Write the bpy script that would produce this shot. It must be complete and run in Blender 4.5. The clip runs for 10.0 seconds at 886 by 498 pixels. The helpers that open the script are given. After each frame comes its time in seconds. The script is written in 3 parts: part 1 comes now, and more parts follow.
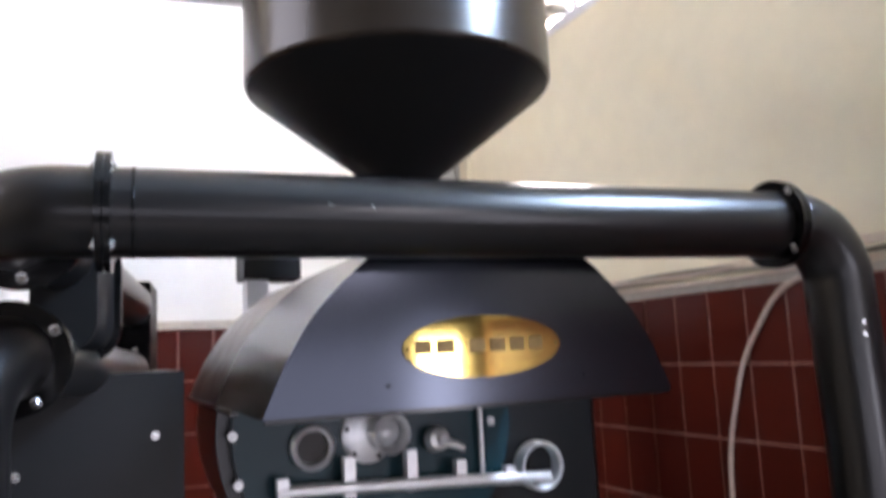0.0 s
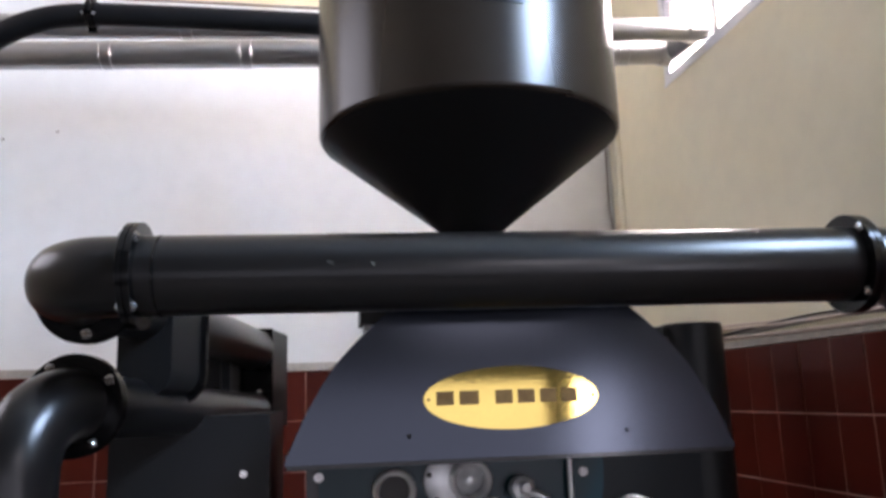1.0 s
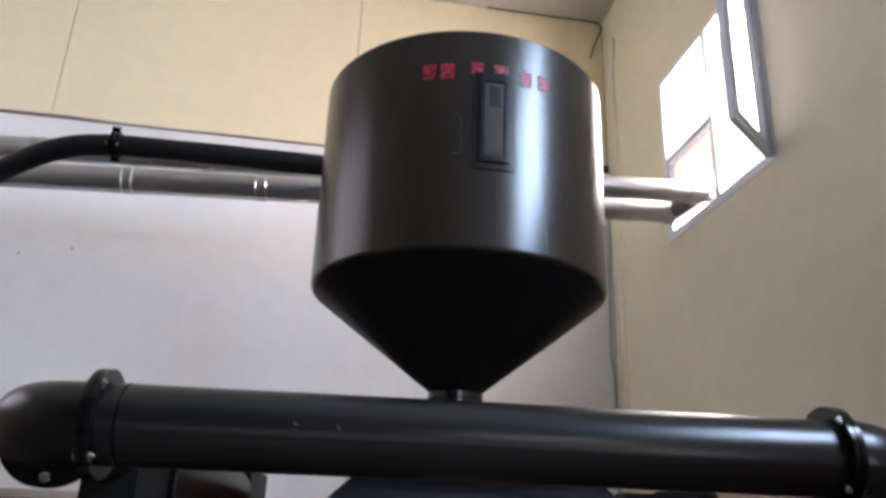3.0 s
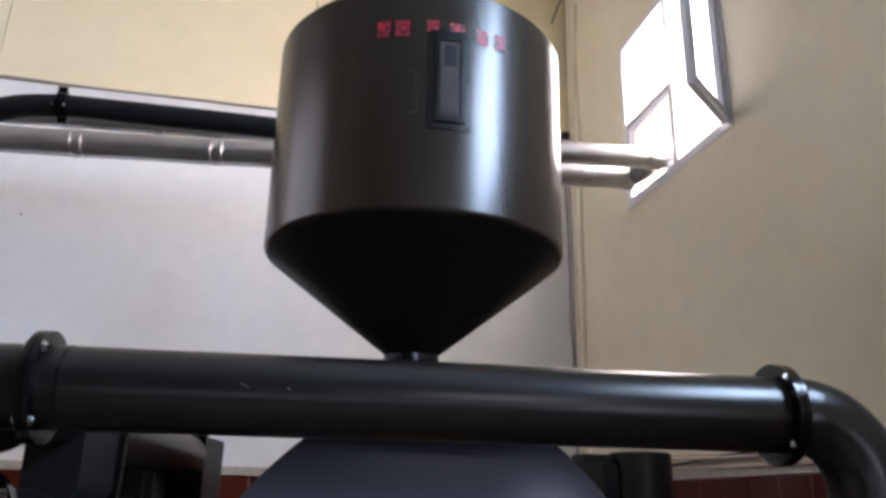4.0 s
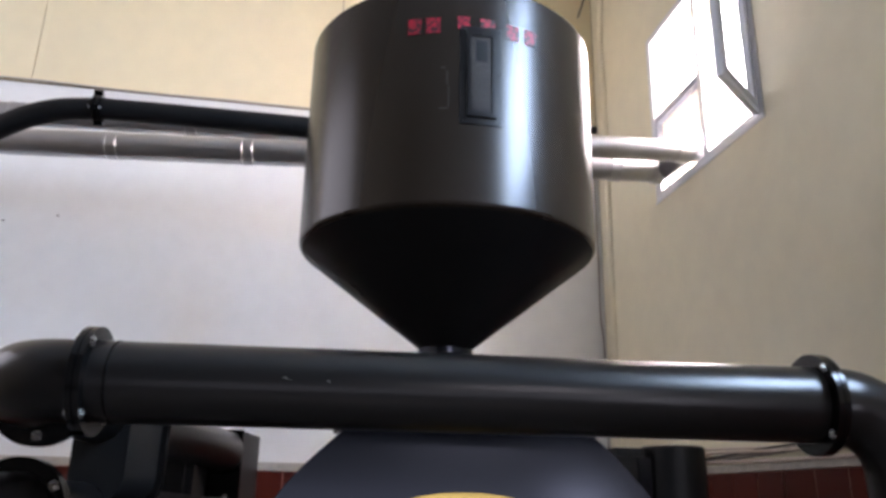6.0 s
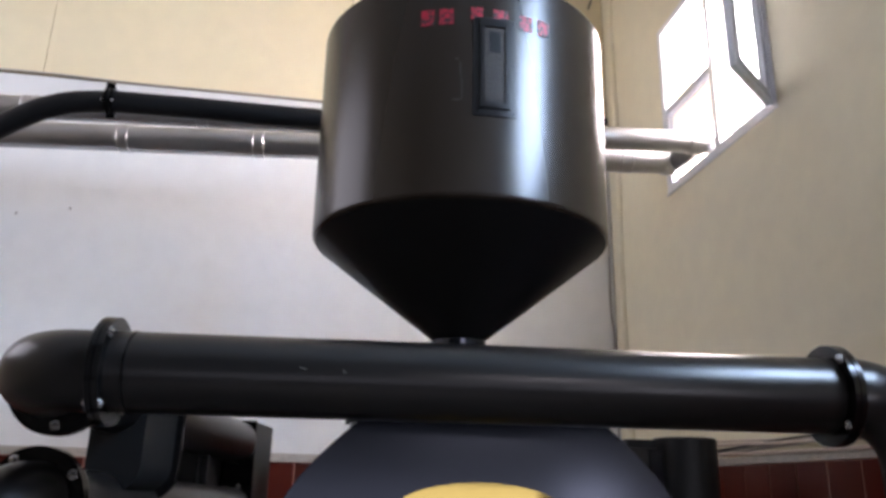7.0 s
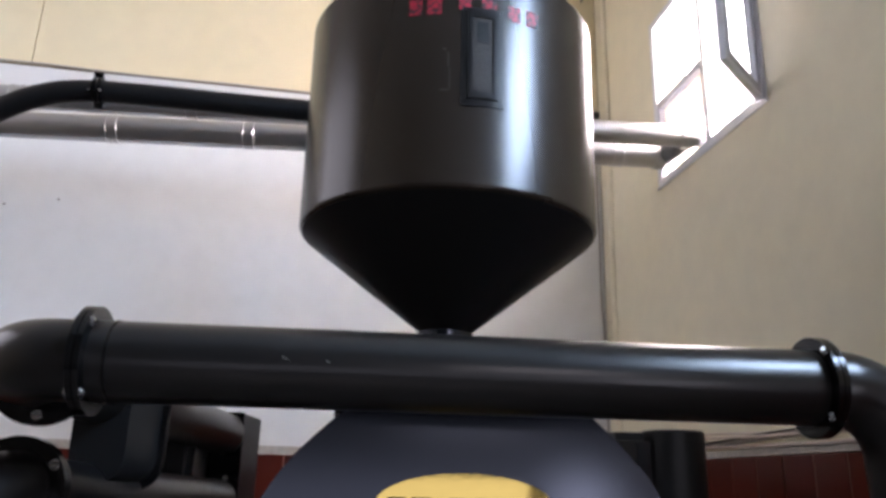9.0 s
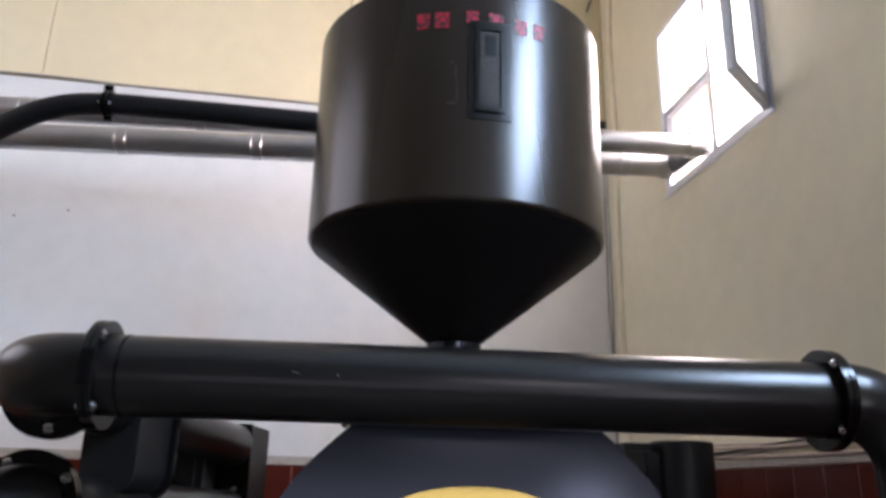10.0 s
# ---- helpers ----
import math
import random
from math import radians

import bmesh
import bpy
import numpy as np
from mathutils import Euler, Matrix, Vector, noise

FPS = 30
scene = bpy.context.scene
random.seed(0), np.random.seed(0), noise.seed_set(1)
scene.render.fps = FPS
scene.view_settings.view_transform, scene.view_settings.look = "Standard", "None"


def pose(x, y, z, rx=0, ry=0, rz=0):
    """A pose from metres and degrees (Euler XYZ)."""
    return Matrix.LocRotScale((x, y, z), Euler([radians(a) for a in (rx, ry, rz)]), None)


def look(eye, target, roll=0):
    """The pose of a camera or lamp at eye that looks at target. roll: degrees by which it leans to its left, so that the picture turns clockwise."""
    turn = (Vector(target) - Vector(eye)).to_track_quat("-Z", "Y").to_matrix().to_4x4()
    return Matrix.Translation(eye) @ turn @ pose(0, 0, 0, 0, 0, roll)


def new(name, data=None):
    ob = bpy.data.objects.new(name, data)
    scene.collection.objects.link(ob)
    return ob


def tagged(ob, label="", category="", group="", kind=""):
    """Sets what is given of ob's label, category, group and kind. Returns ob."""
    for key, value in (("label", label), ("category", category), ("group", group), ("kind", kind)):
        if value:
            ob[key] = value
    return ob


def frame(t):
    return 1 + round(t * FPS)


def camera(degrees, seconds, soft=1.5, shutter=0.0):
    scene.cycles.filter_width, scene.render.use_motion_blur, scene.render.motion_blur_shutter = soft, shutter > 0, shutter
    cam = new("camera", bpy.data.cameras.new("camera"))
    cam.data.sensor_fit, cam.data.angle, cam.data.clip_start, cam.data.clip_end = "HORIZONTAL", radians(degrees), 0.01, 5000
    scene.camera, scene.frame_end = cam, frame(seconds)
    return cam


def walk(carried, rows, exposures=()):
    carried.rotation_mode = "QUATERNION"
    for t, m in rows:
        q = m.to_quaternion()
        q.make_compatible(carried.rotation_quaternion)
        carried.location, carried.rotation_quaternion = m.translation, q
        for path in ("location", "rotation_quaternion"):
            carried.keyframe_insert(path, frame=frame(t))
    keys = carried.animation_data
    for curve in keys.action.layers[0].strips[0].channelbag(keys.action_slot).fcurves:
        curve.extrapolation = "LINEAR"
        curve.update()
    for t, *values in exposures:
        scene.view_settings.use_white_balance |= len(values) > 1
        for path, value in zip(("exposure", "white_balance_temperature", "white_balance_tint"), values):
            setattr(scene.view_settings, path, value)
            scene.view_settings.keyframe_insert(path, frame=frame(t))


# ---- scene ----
cam = camera(60.0, 10.0, soft=3.3, shutter=0.5)
PATH = [
    (0, (-0.306, 0.2, 1.608), (0.533, 1.996, 1.872), -2.7),
    (0.2, (-0.22, 0.181, 1.611), (0.525, 2.0, 1.98), -1.9),
    (0.5, (-0.11, 0.163, 1.631), (0.505, 2.02, 2.045), -2.7),
    (0.7, (-0.032, 0.117, 1.623), (0.405, 2.021, 2.049), -0.3),
    (1, (0.048, 0.066, 1.621), (0.379, 2.002, 1.999), -1.9),
    (1.3, (0.09, 0.076, 1.644), (0.37, 2.019, 2.027), -1.6),
    (1.5, (0.107, 0.065, 1.676), (0.368, 1.99, 2.152), -1.6),
    (1.7, (0.111, 0.056, 1.684), (0.366, 1.954, 2.259), 0.1),
    (2, (0.113, 0.042, 1.703), (0.368, 1.907, 2.381), 1.4),
    (3.3, (0.121, 0.029, 1.672), (0.405, 1.88, 2.374), 2.2),
    (3.5, (0.13, 0.044, 1.662), (0.429, 1.902, 2.338), 1.5),
    (4, (0.143, 0.051, 1.678), (0.525, 1.91, 2.306), 1.2),
    (4.5, (0.13, 0.026, 1.675), (0.527, 1.877, 2.32), -0.5),
    (5, (0.128, 0.031, 1.663), (0.481, 1.895, 2.295), 0.6),
    (5.5, (0.127, 0.039, 1.667), (0.455, 1.909, 2.295), 1.1),
    (7, (0.109, 0.04, 1.662), (0.405, 1.924, 2.263), 1.3),
    (7.5, (0.108, 0.04, 1.662), (0.393, 1.926, 2.262), 1.5),
    (8, (0.121, 0.039, 1.664), (0.415, 1.926, 2.258), 1.9),
    (8.5, (0.126, 0.042, 1.663), (0.431, 1.928, 2.255), 1.7),
    (9, (0.126, 0.046, 1.657), (0.441, 1.932, 2.244), 1.4),
    (9.5, (0.122, 0.043, 1.664), (0.437, 1.931, 2.244), 1.4),
    (10, (0.121, 0.037, 1.665), (0.417, 1.92, 2.272), 1.4),
]
EXPOSURES = [(0, 1.42, 6550, 26), (0.5, 1.02, 6550, 26), (1.0, 0.68, 6550, 26), (1.5, 0.8, 6550, 26), (2.0, 0.55, 6550, 26), (3.5, 0.12, 6550, 26), (4.5, 0.28, 6550, 26), (5.5, 0.33, 6550, 26), (10.0, 0.3, 6550, 26)]
walk(cam, [(t, look(eye, target, roll)) for t, eye, target, roll in PATH], EXPOSURES)

# ---- world and light ----
world = bpy.data.worlds.new("sky")
scene.world = world
world.use_nodes = True
wn = world.node_tree.nodes
sky = wn.new("ShaderNodeTexSky")
sky.sky_type = "NISHITA"
sky.sun_disc = False
sky.sun_elevation = radians(42)
sky.sun_rotation = radians(110)
wn["Background"].inputs[1].default_value = 0.15
world.node_tree.links.new(sky.outputs[0], wn["Background"].inputs[0])

sun = new("sun", bpy.data.lights.new("sun", "SUN"))
sun.data.energy, sun.data.angle, sun.data.color = 2.5, radians(0.5), (1, 0.95, 0.86)
sun.matrix_world = look((0, 0, 0), (-math.sin(radians(110)) * 0.74, -math.cos(radians(110)) * 0.74, -0.67))


def sky_lamp(name, eye, target, w, h, power, colour):
    """Daylight standing in a window's opening."""
    lamp = new(name, bpy.data.lights.new(name, "AREA"))
    lamp.data.shape, lamp.data.size, lamp.data.size_y = "RECTANGLE", w, h
    lamp.data.energy, lamp.data.color = power, colour
    lamp.matrix_world = look(eye, target)
    return lamp


SKY_BLUE, DEEP_BLUE = (0.78, 0.89, 1.0), (0.47, 0.73, 1.0)
COOL, NEUTRAL = (0.86, 0.93, 1.0), (1.0, 0.97, 0.93)
sky_lamp("daylight_a", (2.46, 3.66, 4.06), (1.0, 3.7, 3.7), 1.15, 1.1, 135, NEUTRAL)
sky_lamp("daylight_b", (2.44, -0.2, 3.98), (0.0, -0.2, 3.7), 1.5, 1.2, 242, DEEP_BLUE)
sky_lamp("daylight_c", (1.90, -2.22, 1.3), (1.8, 0, 1.3), 0.4, 0.8, 5, COOL)
sky_lamp("daylight_d", (2.45, -1.2, 1.32), (0.5, -1.0, 1.32), 1.0, 0.85, 24, SKY_BLUE)
# added lamp, in an unseen west opening, that lifts the back wall
sky_lamp("daylight_e", (-4.40, 3.2, 4.25), (0.0, 3.2, 4.25), 3.1, 1.9, 38, COOL)

# ---- materials ----
def material(name, colour, rough=0.5, metal=0.0, var=0.12, scale=6.0, bump=0.0, bump_scale=60.0, coat=0.0, rough_var=0.08, stain=None, stain_at=(0.55, 0.75), obj_var=0.0, spec=0.5):
    """Principled surface with two scales of variation in colour and roughness, and a fine relief."""
    m = bpy.data.materials.new(name)
    m.use_nodes = True
    n, l = m.node_tree.nodes, m.node_tree.links
    p = n["Principled BSDF"]
    p.inputs["Metallic"].default_value = metal
    p.inputs["Coat Weight"].default_value = coat
    p.inputs["Specular IOR Level"].default_value = spec
    p.inputs["Coat Roughness"].default_value = 0.25
    co = n.new("ShaderNodeTexCoord")
    big, fine = n.new("ShaderNodeTexNoise"), n.new("ShaderNodeTexNoise")
    big.inputs["Scale"].default_value, big.inputs["Detail"].default_value = scale * 0.25, 4
    fine.inputs["Scale"].default_value, fine.inputs["Detail"].default_value = scale * 4, 6
    for t in (big, fine):
        l.new(co.outputs["Object"], t.inputs["Vector"])
    add = n.new("ShaderNodeMath")
    add.operation = "ADD"
    l.new(big.outputs["Fac"], add.inputs[0])
    l.new(fine.outputs["Fac"], add.inputs[1])
    ramp = n.new("ShaderNodeMapRange")
    ramp.inputs["From Min"].default_value, ramp.inputs["From Max"].default_value = 0.7, 1.3
    ramp.inputs["To Min"].default_value, ramp.inputs["To Max"].default_value = 1 - var, 1 + var
    l.new(add.outputs[0], ramp.inputs["Value"])
    fac = ramp.outputs[0]
    if obj_var:
        info, spread, mul = n.new("ShaderNodeObjectInfo"), n.new("ShaderNodeMapRange"), n.new("ShaderNodeMath")
        spread.inputs["To Min"].default_value, spread.inputs["To Max"].default_value = 1 - obj_var, 1 + obj_var
        mul.operation = "MULTIPLY"
        l.new(info.outputs["Random"], spread.inputs["Value"])
        l.new(spread.outputs[0], mul.inputs[0])
        l.new(fac, mul.inputs[1])
        fac = mul.outputs[0]
    tint = n.new("ShaderNodeVectorMath")
    tint.operation = "SCALE"
    tint.inputs[0].default_value = colour
    l.new(fac, tint.inputs["Scale"])
    out = tint.outputs[0]
    if stain:
        spots, sr, mix = n.new("ShaderNodeTexNoise"), n.new("ShaderNodeMapRange"), n.new("ShaderNodeMix")
        spots.inputs["Scale"].default_value, spots.inputs["Detail"].default_value = scale * 0.5, 8
        l.new(co.outputs["Object"], spots.inputs["Vector"])
        sr.inputs["From Min"].default_value, sr.inputs["From Max"].default_value = stain_at
        l.new(spots.outputs["Fac"], sr.inputs["Value"])
        mix.data_type = "RGBA"
        mix.inputs["B"].default_value = (*stain, 1)
        l.new(sr.outputs[0], mix.inputs["Factor"])
        l.new(out, mix.inputs["A"])
        out = mix.outputs["Result"]
    l.new(out, p.inputs["Base Color"])
    rr = n.new("ShaderNodeMapRange")
    rr.inputs["From Min"].default_value, rr.inputs["From Max"].default_value = 0.3, 0.7
    rr.inputs["To Min"].default_value, rr.inputs["To Max"].default_value = max(0.02, rough - rough_var), min(1, rough + rough_var)
    l.new(fine.outputs["Fac"], rr.inputs["Value"])
    l.new(rr.outputs[0], p.inputs["Roughness"])
    if bump:
        bt, b = n.new("ShaderNodeTexNoise"), n.new("ShaderNodeBump")
        bt.inputs["Scale"].default_value, bt.inputs["Detail"].default_value = bump_scale, 5
        l.new(co.outputs["Object"], bt.inputs["Vector"])
        b.inputs["Strength"].default_value, b.inputs["Distance"].default_value = bump, 0.004
        l.new(bt.outputs["Fac"], b.inputs["Height"])
        l.new(b.outputs[0], p.inputs["Normal"])
    return m


BLACK = material("black_satin_paint", (0.0085, 0.0074, 0.0070), 0.28, 0.0, 0.0, 1, 0.0, 260, rough_var=0.0, spec=0.45)
HOPPER_BLACK = material("brown_black_satin_paint", (0.0215, 0.0145, 0.0098), 0.26, 0.0, 0.0, 1, 0.0, 260, rough_var=0.0, spec=0.45)
BLACK_ROUGH = material("black_dull_paint", (0.0090, 0.0092, 0.0094), 0.42, 0.0, 0.0, 1, 0.0, 260, rough_var=0.0, spec=0.24)
BLACK_GLOSS = material("black_gloss_paint", (0.0035, 0.0033, 0.0033), 0.17, 0.0, 0.0, 1, 0.0, 150, rough_var=0.0, spec=0.38)
HOOD_GREY = material("graphite_metallic_paint", (0.054, 0.060, 0.075), 0.18, 1.0, 0.0, 1, 0.0, 260, rough_var=0.0, spec=0.42)
# paler, warmer than the hood: light caught from the wall, put into the colour
CASING = material("metallic_paint_lit_warm", (0.17, 0.148, 0.130), 0.36, 1.0, 0.05, 3, 0.0, 200)
BOLT = material("zinc_bolt", (0.66, 0.65, 0.63), 0.26, 1.0, 0.1, 12)
BLACK_RUBBER = material("black_hose", (0.005, 0.0045, 0.005), 0.5, 0.0, 0.2, 6, 0.0, 120, spec=0.3)
TEAL = material("dark_teal_paint", (0.004, 0.034, 0.044), 0.32, 0.0, 0.0, 1, 0.0, 200, rough_var=0.0, spec=0.3)
STEEL = material("bright_steel", (0.86, 0.87, 0.87), 0.36, 0.6, 0.1, 12, 0.05, 200)
ZINC = material("galvanised_flue", (0.50, 0.50, 0.51), 0.34, 1.0, 0.06, 2, 0.0, 12, rough_var=0.03)
BRASS = material("gold_plate", (0.83, 0.60, 0.17), 0.06, 1.0, 0.06, 5, 0.012, 10, rough_var=0.02)
ENGRAVED = material("engraved_brown", (0.20, 0.125, 0.045), 0.4, 0.5, 0.25, 20)
RED = material("red_stencil_paint", (0.40, 0.008, 0.026), 0.5, 0.0, 0.35, 170, stain=(0.012, 0.008, 0.007), stain_at=(0.44, 0.60))
WALL_WHITE = material("white_wall_paint", (0.785, 0.79, 0.765), 0.75, 0.0, 0.035, 2.0, 0.2, 35)
WALL_YELLOW = material("yellow_wall_panel", (0.82, 0.71, 0.47), 0.6, 0.0, 0.035, 2.0, 0.1, 35)
WALL_CREAM = material("cream_wall_paint", (0.83, 0.765, 0.58), 0.75, 0.0, 0.045, 2.0, 0.2, 30)
PLASTER = material("plaster_edge", (0.46, 0.42, 0.36), 0.85, 0.0, 0.2, 9, 0.6, 50)
CEILING = material("ceiling_sheet", (0.55, 0.52, 0.47), 0.7, 0.0, 0.1, 3, 0.1, 40)
TILE = material("oxblood_tile", (0.080, 0.011, 0.006), 0.28, 0.0, 0.02, 3, 0.0, 30, obj_var=0.16, spec=0.22, rough_var=0.0)
GROUT = material("tile_grout", (0.48, 0.30, 0.24), 0.9, 0.0, 0.2, 30, 0.3, 200)
FLOOR = material("dark_floor_tile", (0.13, 0.12, 0.11), 0.45, 0.0, 0.15, 3, 0.1, 60)
# unseen walls: brown warms the reflections, the near-black one keeps them low
WALL_BROWN = material("brown_unseen_wall", (0.34, 0.26, 0.18), 0.8, 0.0, 0.08, 2.0, 0.2, 30)
WALL_DIM = material("darkened_unseen_wall", (0.075, 0.062, 0.050), 0.8, 0.0, 0.08, 2.0, 0.2, 30)
PVC = material("white_window_plastic", (0.80, 0.80, 0.82), 0.35, 0.0, 0.03, 6)
PVC_GREY = material("grey_window_seal", (0.44, 0.46, 0.54), 0.45, 0.0, 0.06, 6)
SASH_GREY = material("pale_grey_sash", (0.74, 0.76, 0.84), 0.4, 0.0, 0.04, 6)
# darker flue steel: the shade on the room side is in the colour
ZINC_DARK = material("shaded_flue", (0.20, 0.20, 0.21), 0.42, 0.9, 0.25, 10)
CABLE = material("cream_cable", (0.62, 0.50, 0.42), 0.5, 0.0, 0.1, 30)
CABLE_DARK = material("grey_cable", (0.30, 0.27, 0.24), 0.55, 0.0, 0.15, 30)
DARK_BOX = material("dark_plastic", (0.03, 0.025, 0.022), 0.5)
LEDGE = material("brown_ledge", (0.22, 0.165, 0.10), 0.8, 0.0, 0.3, 12, 0.3, 60)
PALE_MARK = material("pale_mark_tone", (0.020, 0.018, 0.016), 0.5, 0.0, 0.3, 40)
BEANS = material("brown_beans", (0.050, 0.042, 0.036), 0.55, 0.0, 0.35, 50, 0.3, 120, spec=0.2)

GLASS = bpy.data.materials.new("window_glass")
GLASS.use_nodes = True
gp = GLASS.node_tree.nodes["Principled BSDF"]
gp.inputs["Base Color"].default_value = (0.95, 0.97, 0.97, 1)
gp.inputs["Transmission Weight"].default_value = 1.0
gp.inputs["Roughness"].default_value = 0.02
gp.inputs["IOR"].default_value = 1.45


# ---- mesh helpers ----
def part(name, bm, mat, parent=None, label="", m=None, smooth=True, bevel=0.0, sharp=35):
    """Links a bmesh as one mesh object, under a thing or part where one is given."""
    if bevel:
        bmesh.ops.bevel(bm, geom=[e for e in bm.edges if e.is_manifold and e.calc_face_angle(0) > radians(sharp)], offset=bevel, segments=2, affect="EDGES", profile=0.6)
    bmesh.ops.recalc_face_normals(bm, faces=bm.faces)
    me = bpy.data.meshes.new(name)
    bm.to_mesh(me)
    bm.free()
    me.materials.append(mat)
    if smooth:
        me.shade_smooth()
        me.set_sharp_from_angle(angle=radians(sharp))
    ob = new(name, me)
    if parent:
        ob.parent = parent
    if m is not None:
        ob.matrix_basis = m
    if label:
        ob["label"] = label
    return ob


def thing(name, label, category, m=None, group="", kind=""):
    ob = new(name)
    ob.empty_display_size = 0.1
    if m is not None:
        ob.matrix_basis = m
    return tagged(ob, label, category, group, kind)


def box(x0, x1, y0, y1, z0, z1, bm=None):
    bm = bm or bmesh.new()
    v = [bm.verts.new((x, y, z)) for z in (z0, z1) for x, y in ((x0, y0), (x1, y0), (x1, y1), (x0, y1))]
    for f in ((3, 2, 1, 0), (4, 5, 6, 7), (0, 1, 5, 4), (1, 2, 6, 5), (2, 3, 7, 6), (3, 0, 4, 7)):
        bm.faces.new([v[i] for i in f])
    return bm


def tube(points, radii, segments=40, cap=True, bm=None):
    """A round sweep along points; radii one number or one for each point."""
    bm = bm or bmesh.new()
    pts = [Vector(p) for p in points]
    radii = radii if isinstance(radii, (list, tuple)) else [radii] * len(pts)
    ways = []
    for i in range(len(pts)):
        a, b = pts[max(i - 1, 0)], pts[min(i + 1, len(pts) - 1)]
        ways.append((b - a).normalized())
    side = ways[0].orthogonal().normalized()
    rings = []
    for p, w, r in zip(pts, ways, radii):
        side = (side - w * side.dot(w)).normalized()
        up = w.cross(side)
        rings.append([bm.verts.new(p + r * (math.cos(a) * side + math.sin(a) * up)) for a in (2 * math.pi * k / segments for k in range(segments))])
    for a, b in zip(rings, rings[1:]):
        for k in range(segments):
            bm.faces.new((a[k], a[(k + 1) % segments], b[(k + 1) % segments], b[k]))
    if cap:
        bm.faces.new(rings[0][::-1])
        bm.faces.new(rings[-1])
    return bm


def lathe(profile, segments=96, bm=None, closed=False):
    """Turns (radius, z) pairs about the z axis."""
    bm = bm or bmesh.new()
    rings = []
    for r, z in profile:
        rings.append([bm.verts.new((r * math.cos(2 * math.pi * k / segments), r * math.sin(2 * math.pi * k / segments), z)) for k in range(segments)] if r > 1e-6 else [bm.verts.new((0, 0, z))])
    pairs = list(zip(rings, rings[1:])) + ([(rings[-1], rings[0])] if closed else [])
    for a, b in pairs:
        for k in range(segments):
            j = (k + 1) % segments
            loop = [a[k], a[j], b[j], b[k]] if len(a) > 1 and len(b) > 1 else ([a[0], b[j], b[k]] if len(b) > 1 else [a[k], a[j], b[0]])
            bm.faces.new(loop)
    return bm


def smooth_path(points, steps=8):
    """A Catmull-Rom curve through the points."""
    p = [Vector(q) for q in points]
    p = [2 * p[0] - p[1]] + p + [2 * p[-1] - p[-2]]
    out = []
    for i in range(1, len(p) - 2):
        for s in range(steps):
            t = s / steps
            a, b, c, d = p[i - 1], p[i], p[i + 1], p[i + 2]
            out.append(0.5 * (2 * b + (c - a) * t + (2 * a - 5 * b + 4 * c - d) * t * t + (3 * b - a - 3 * c + d) * t ** 3))
    return out + [p[-2]]


def bend(centre, u, v, radius, a0, a1, steps=18):
    """Points on an arc in the plane of u and v."""
    c, u, v = Vector(centre), Vector(u), Vector(v)
    return [c + radius * (math.cos(a) * u + math.sin(a) * v) for a in (radians(a0 + (a1 - a0) * k / steps) for k in range(steps + 1))]


def along(way, at):
    """A pose whose z axis lies along a direction."""
    q = Vector(way).normalized().to_track_quat("Z", "Y")
    return Matrix.Translation(at) @ q.to_matrix().to_4x4()


def prism(outline, y0, y1, bm=None):
    """An outline of (x, z) pairs pushed from y0 to y1."""
    bm = bm or bmesh.new()
    a = [bm.verts.new((x, y0, z)) for x, z in outline]
    b = [bm.verts.new((x, y1, z)) for x, z in outline]
    bm.faces.new(a)
    bm.faces.new(b[::-1])
    for k in range(len(a)):
        j = (k + 1) % len(a)
        bm.faces.new((a[j], a[k], b[k], b[j]))
    return bm


def bolt_bm(r=0.008, h=0.007):
    """A domed hexagon head on a washer."""
    bm = lathe([(0, 0), (r * 1.5, 0), (r * 1.5, 0.0015), (r * 1.05, 0.0015)], 16)
    lathe([(r, 0.0015), (r, h * 0.7), (r * 0.6, h), (0, h)], 6, bm)
    return bm


def flange(parent, at, way, r_in, r_out, bolts=4, thick=0.012, spin=45.0):
    """A pair of bolted ring plates where two level ducts meet; the spin in degrees puts the first bolt."""
    z = Vector(way).normalized()
    x = Vector((0, 0, 1)).cross(z).normalized()
    m = Matrix.Translation(at) @ Matrix((x, z.cross(x), z)).transposed().to_4x4()
    for s in (-1, 1):
        prof = [(r_in, s * 0.001), (r_out, s * 0.001), (r_out, s * thick), (r_in, s * thick)]
        part("flange_ring", lathe(prof, 64, closed=True), BLACK_GLOSS, parent, m=m, bevel=0.0015)
    mid = (r_in + r_out) / 2 + 0.002
    for k in range(bolts):
        a = 2 * math.pi * k / bolts + radians(spin)
        for s in (-1, 1):
            mm = m @ pose(mid * math.cos(a), mid * math.sin(a), s * thick) @ (pose(0, 0, 0, 180) if s < 0 else Matrix())
            part("bolt", bolt_bm(0.0068), BOLT, parent, "bright steel bolt", m=mm)


# ---- the room ----
XR, YB, XL, YS, ZC = 2.20, 5.23, -4.2, -2.0, 5.84


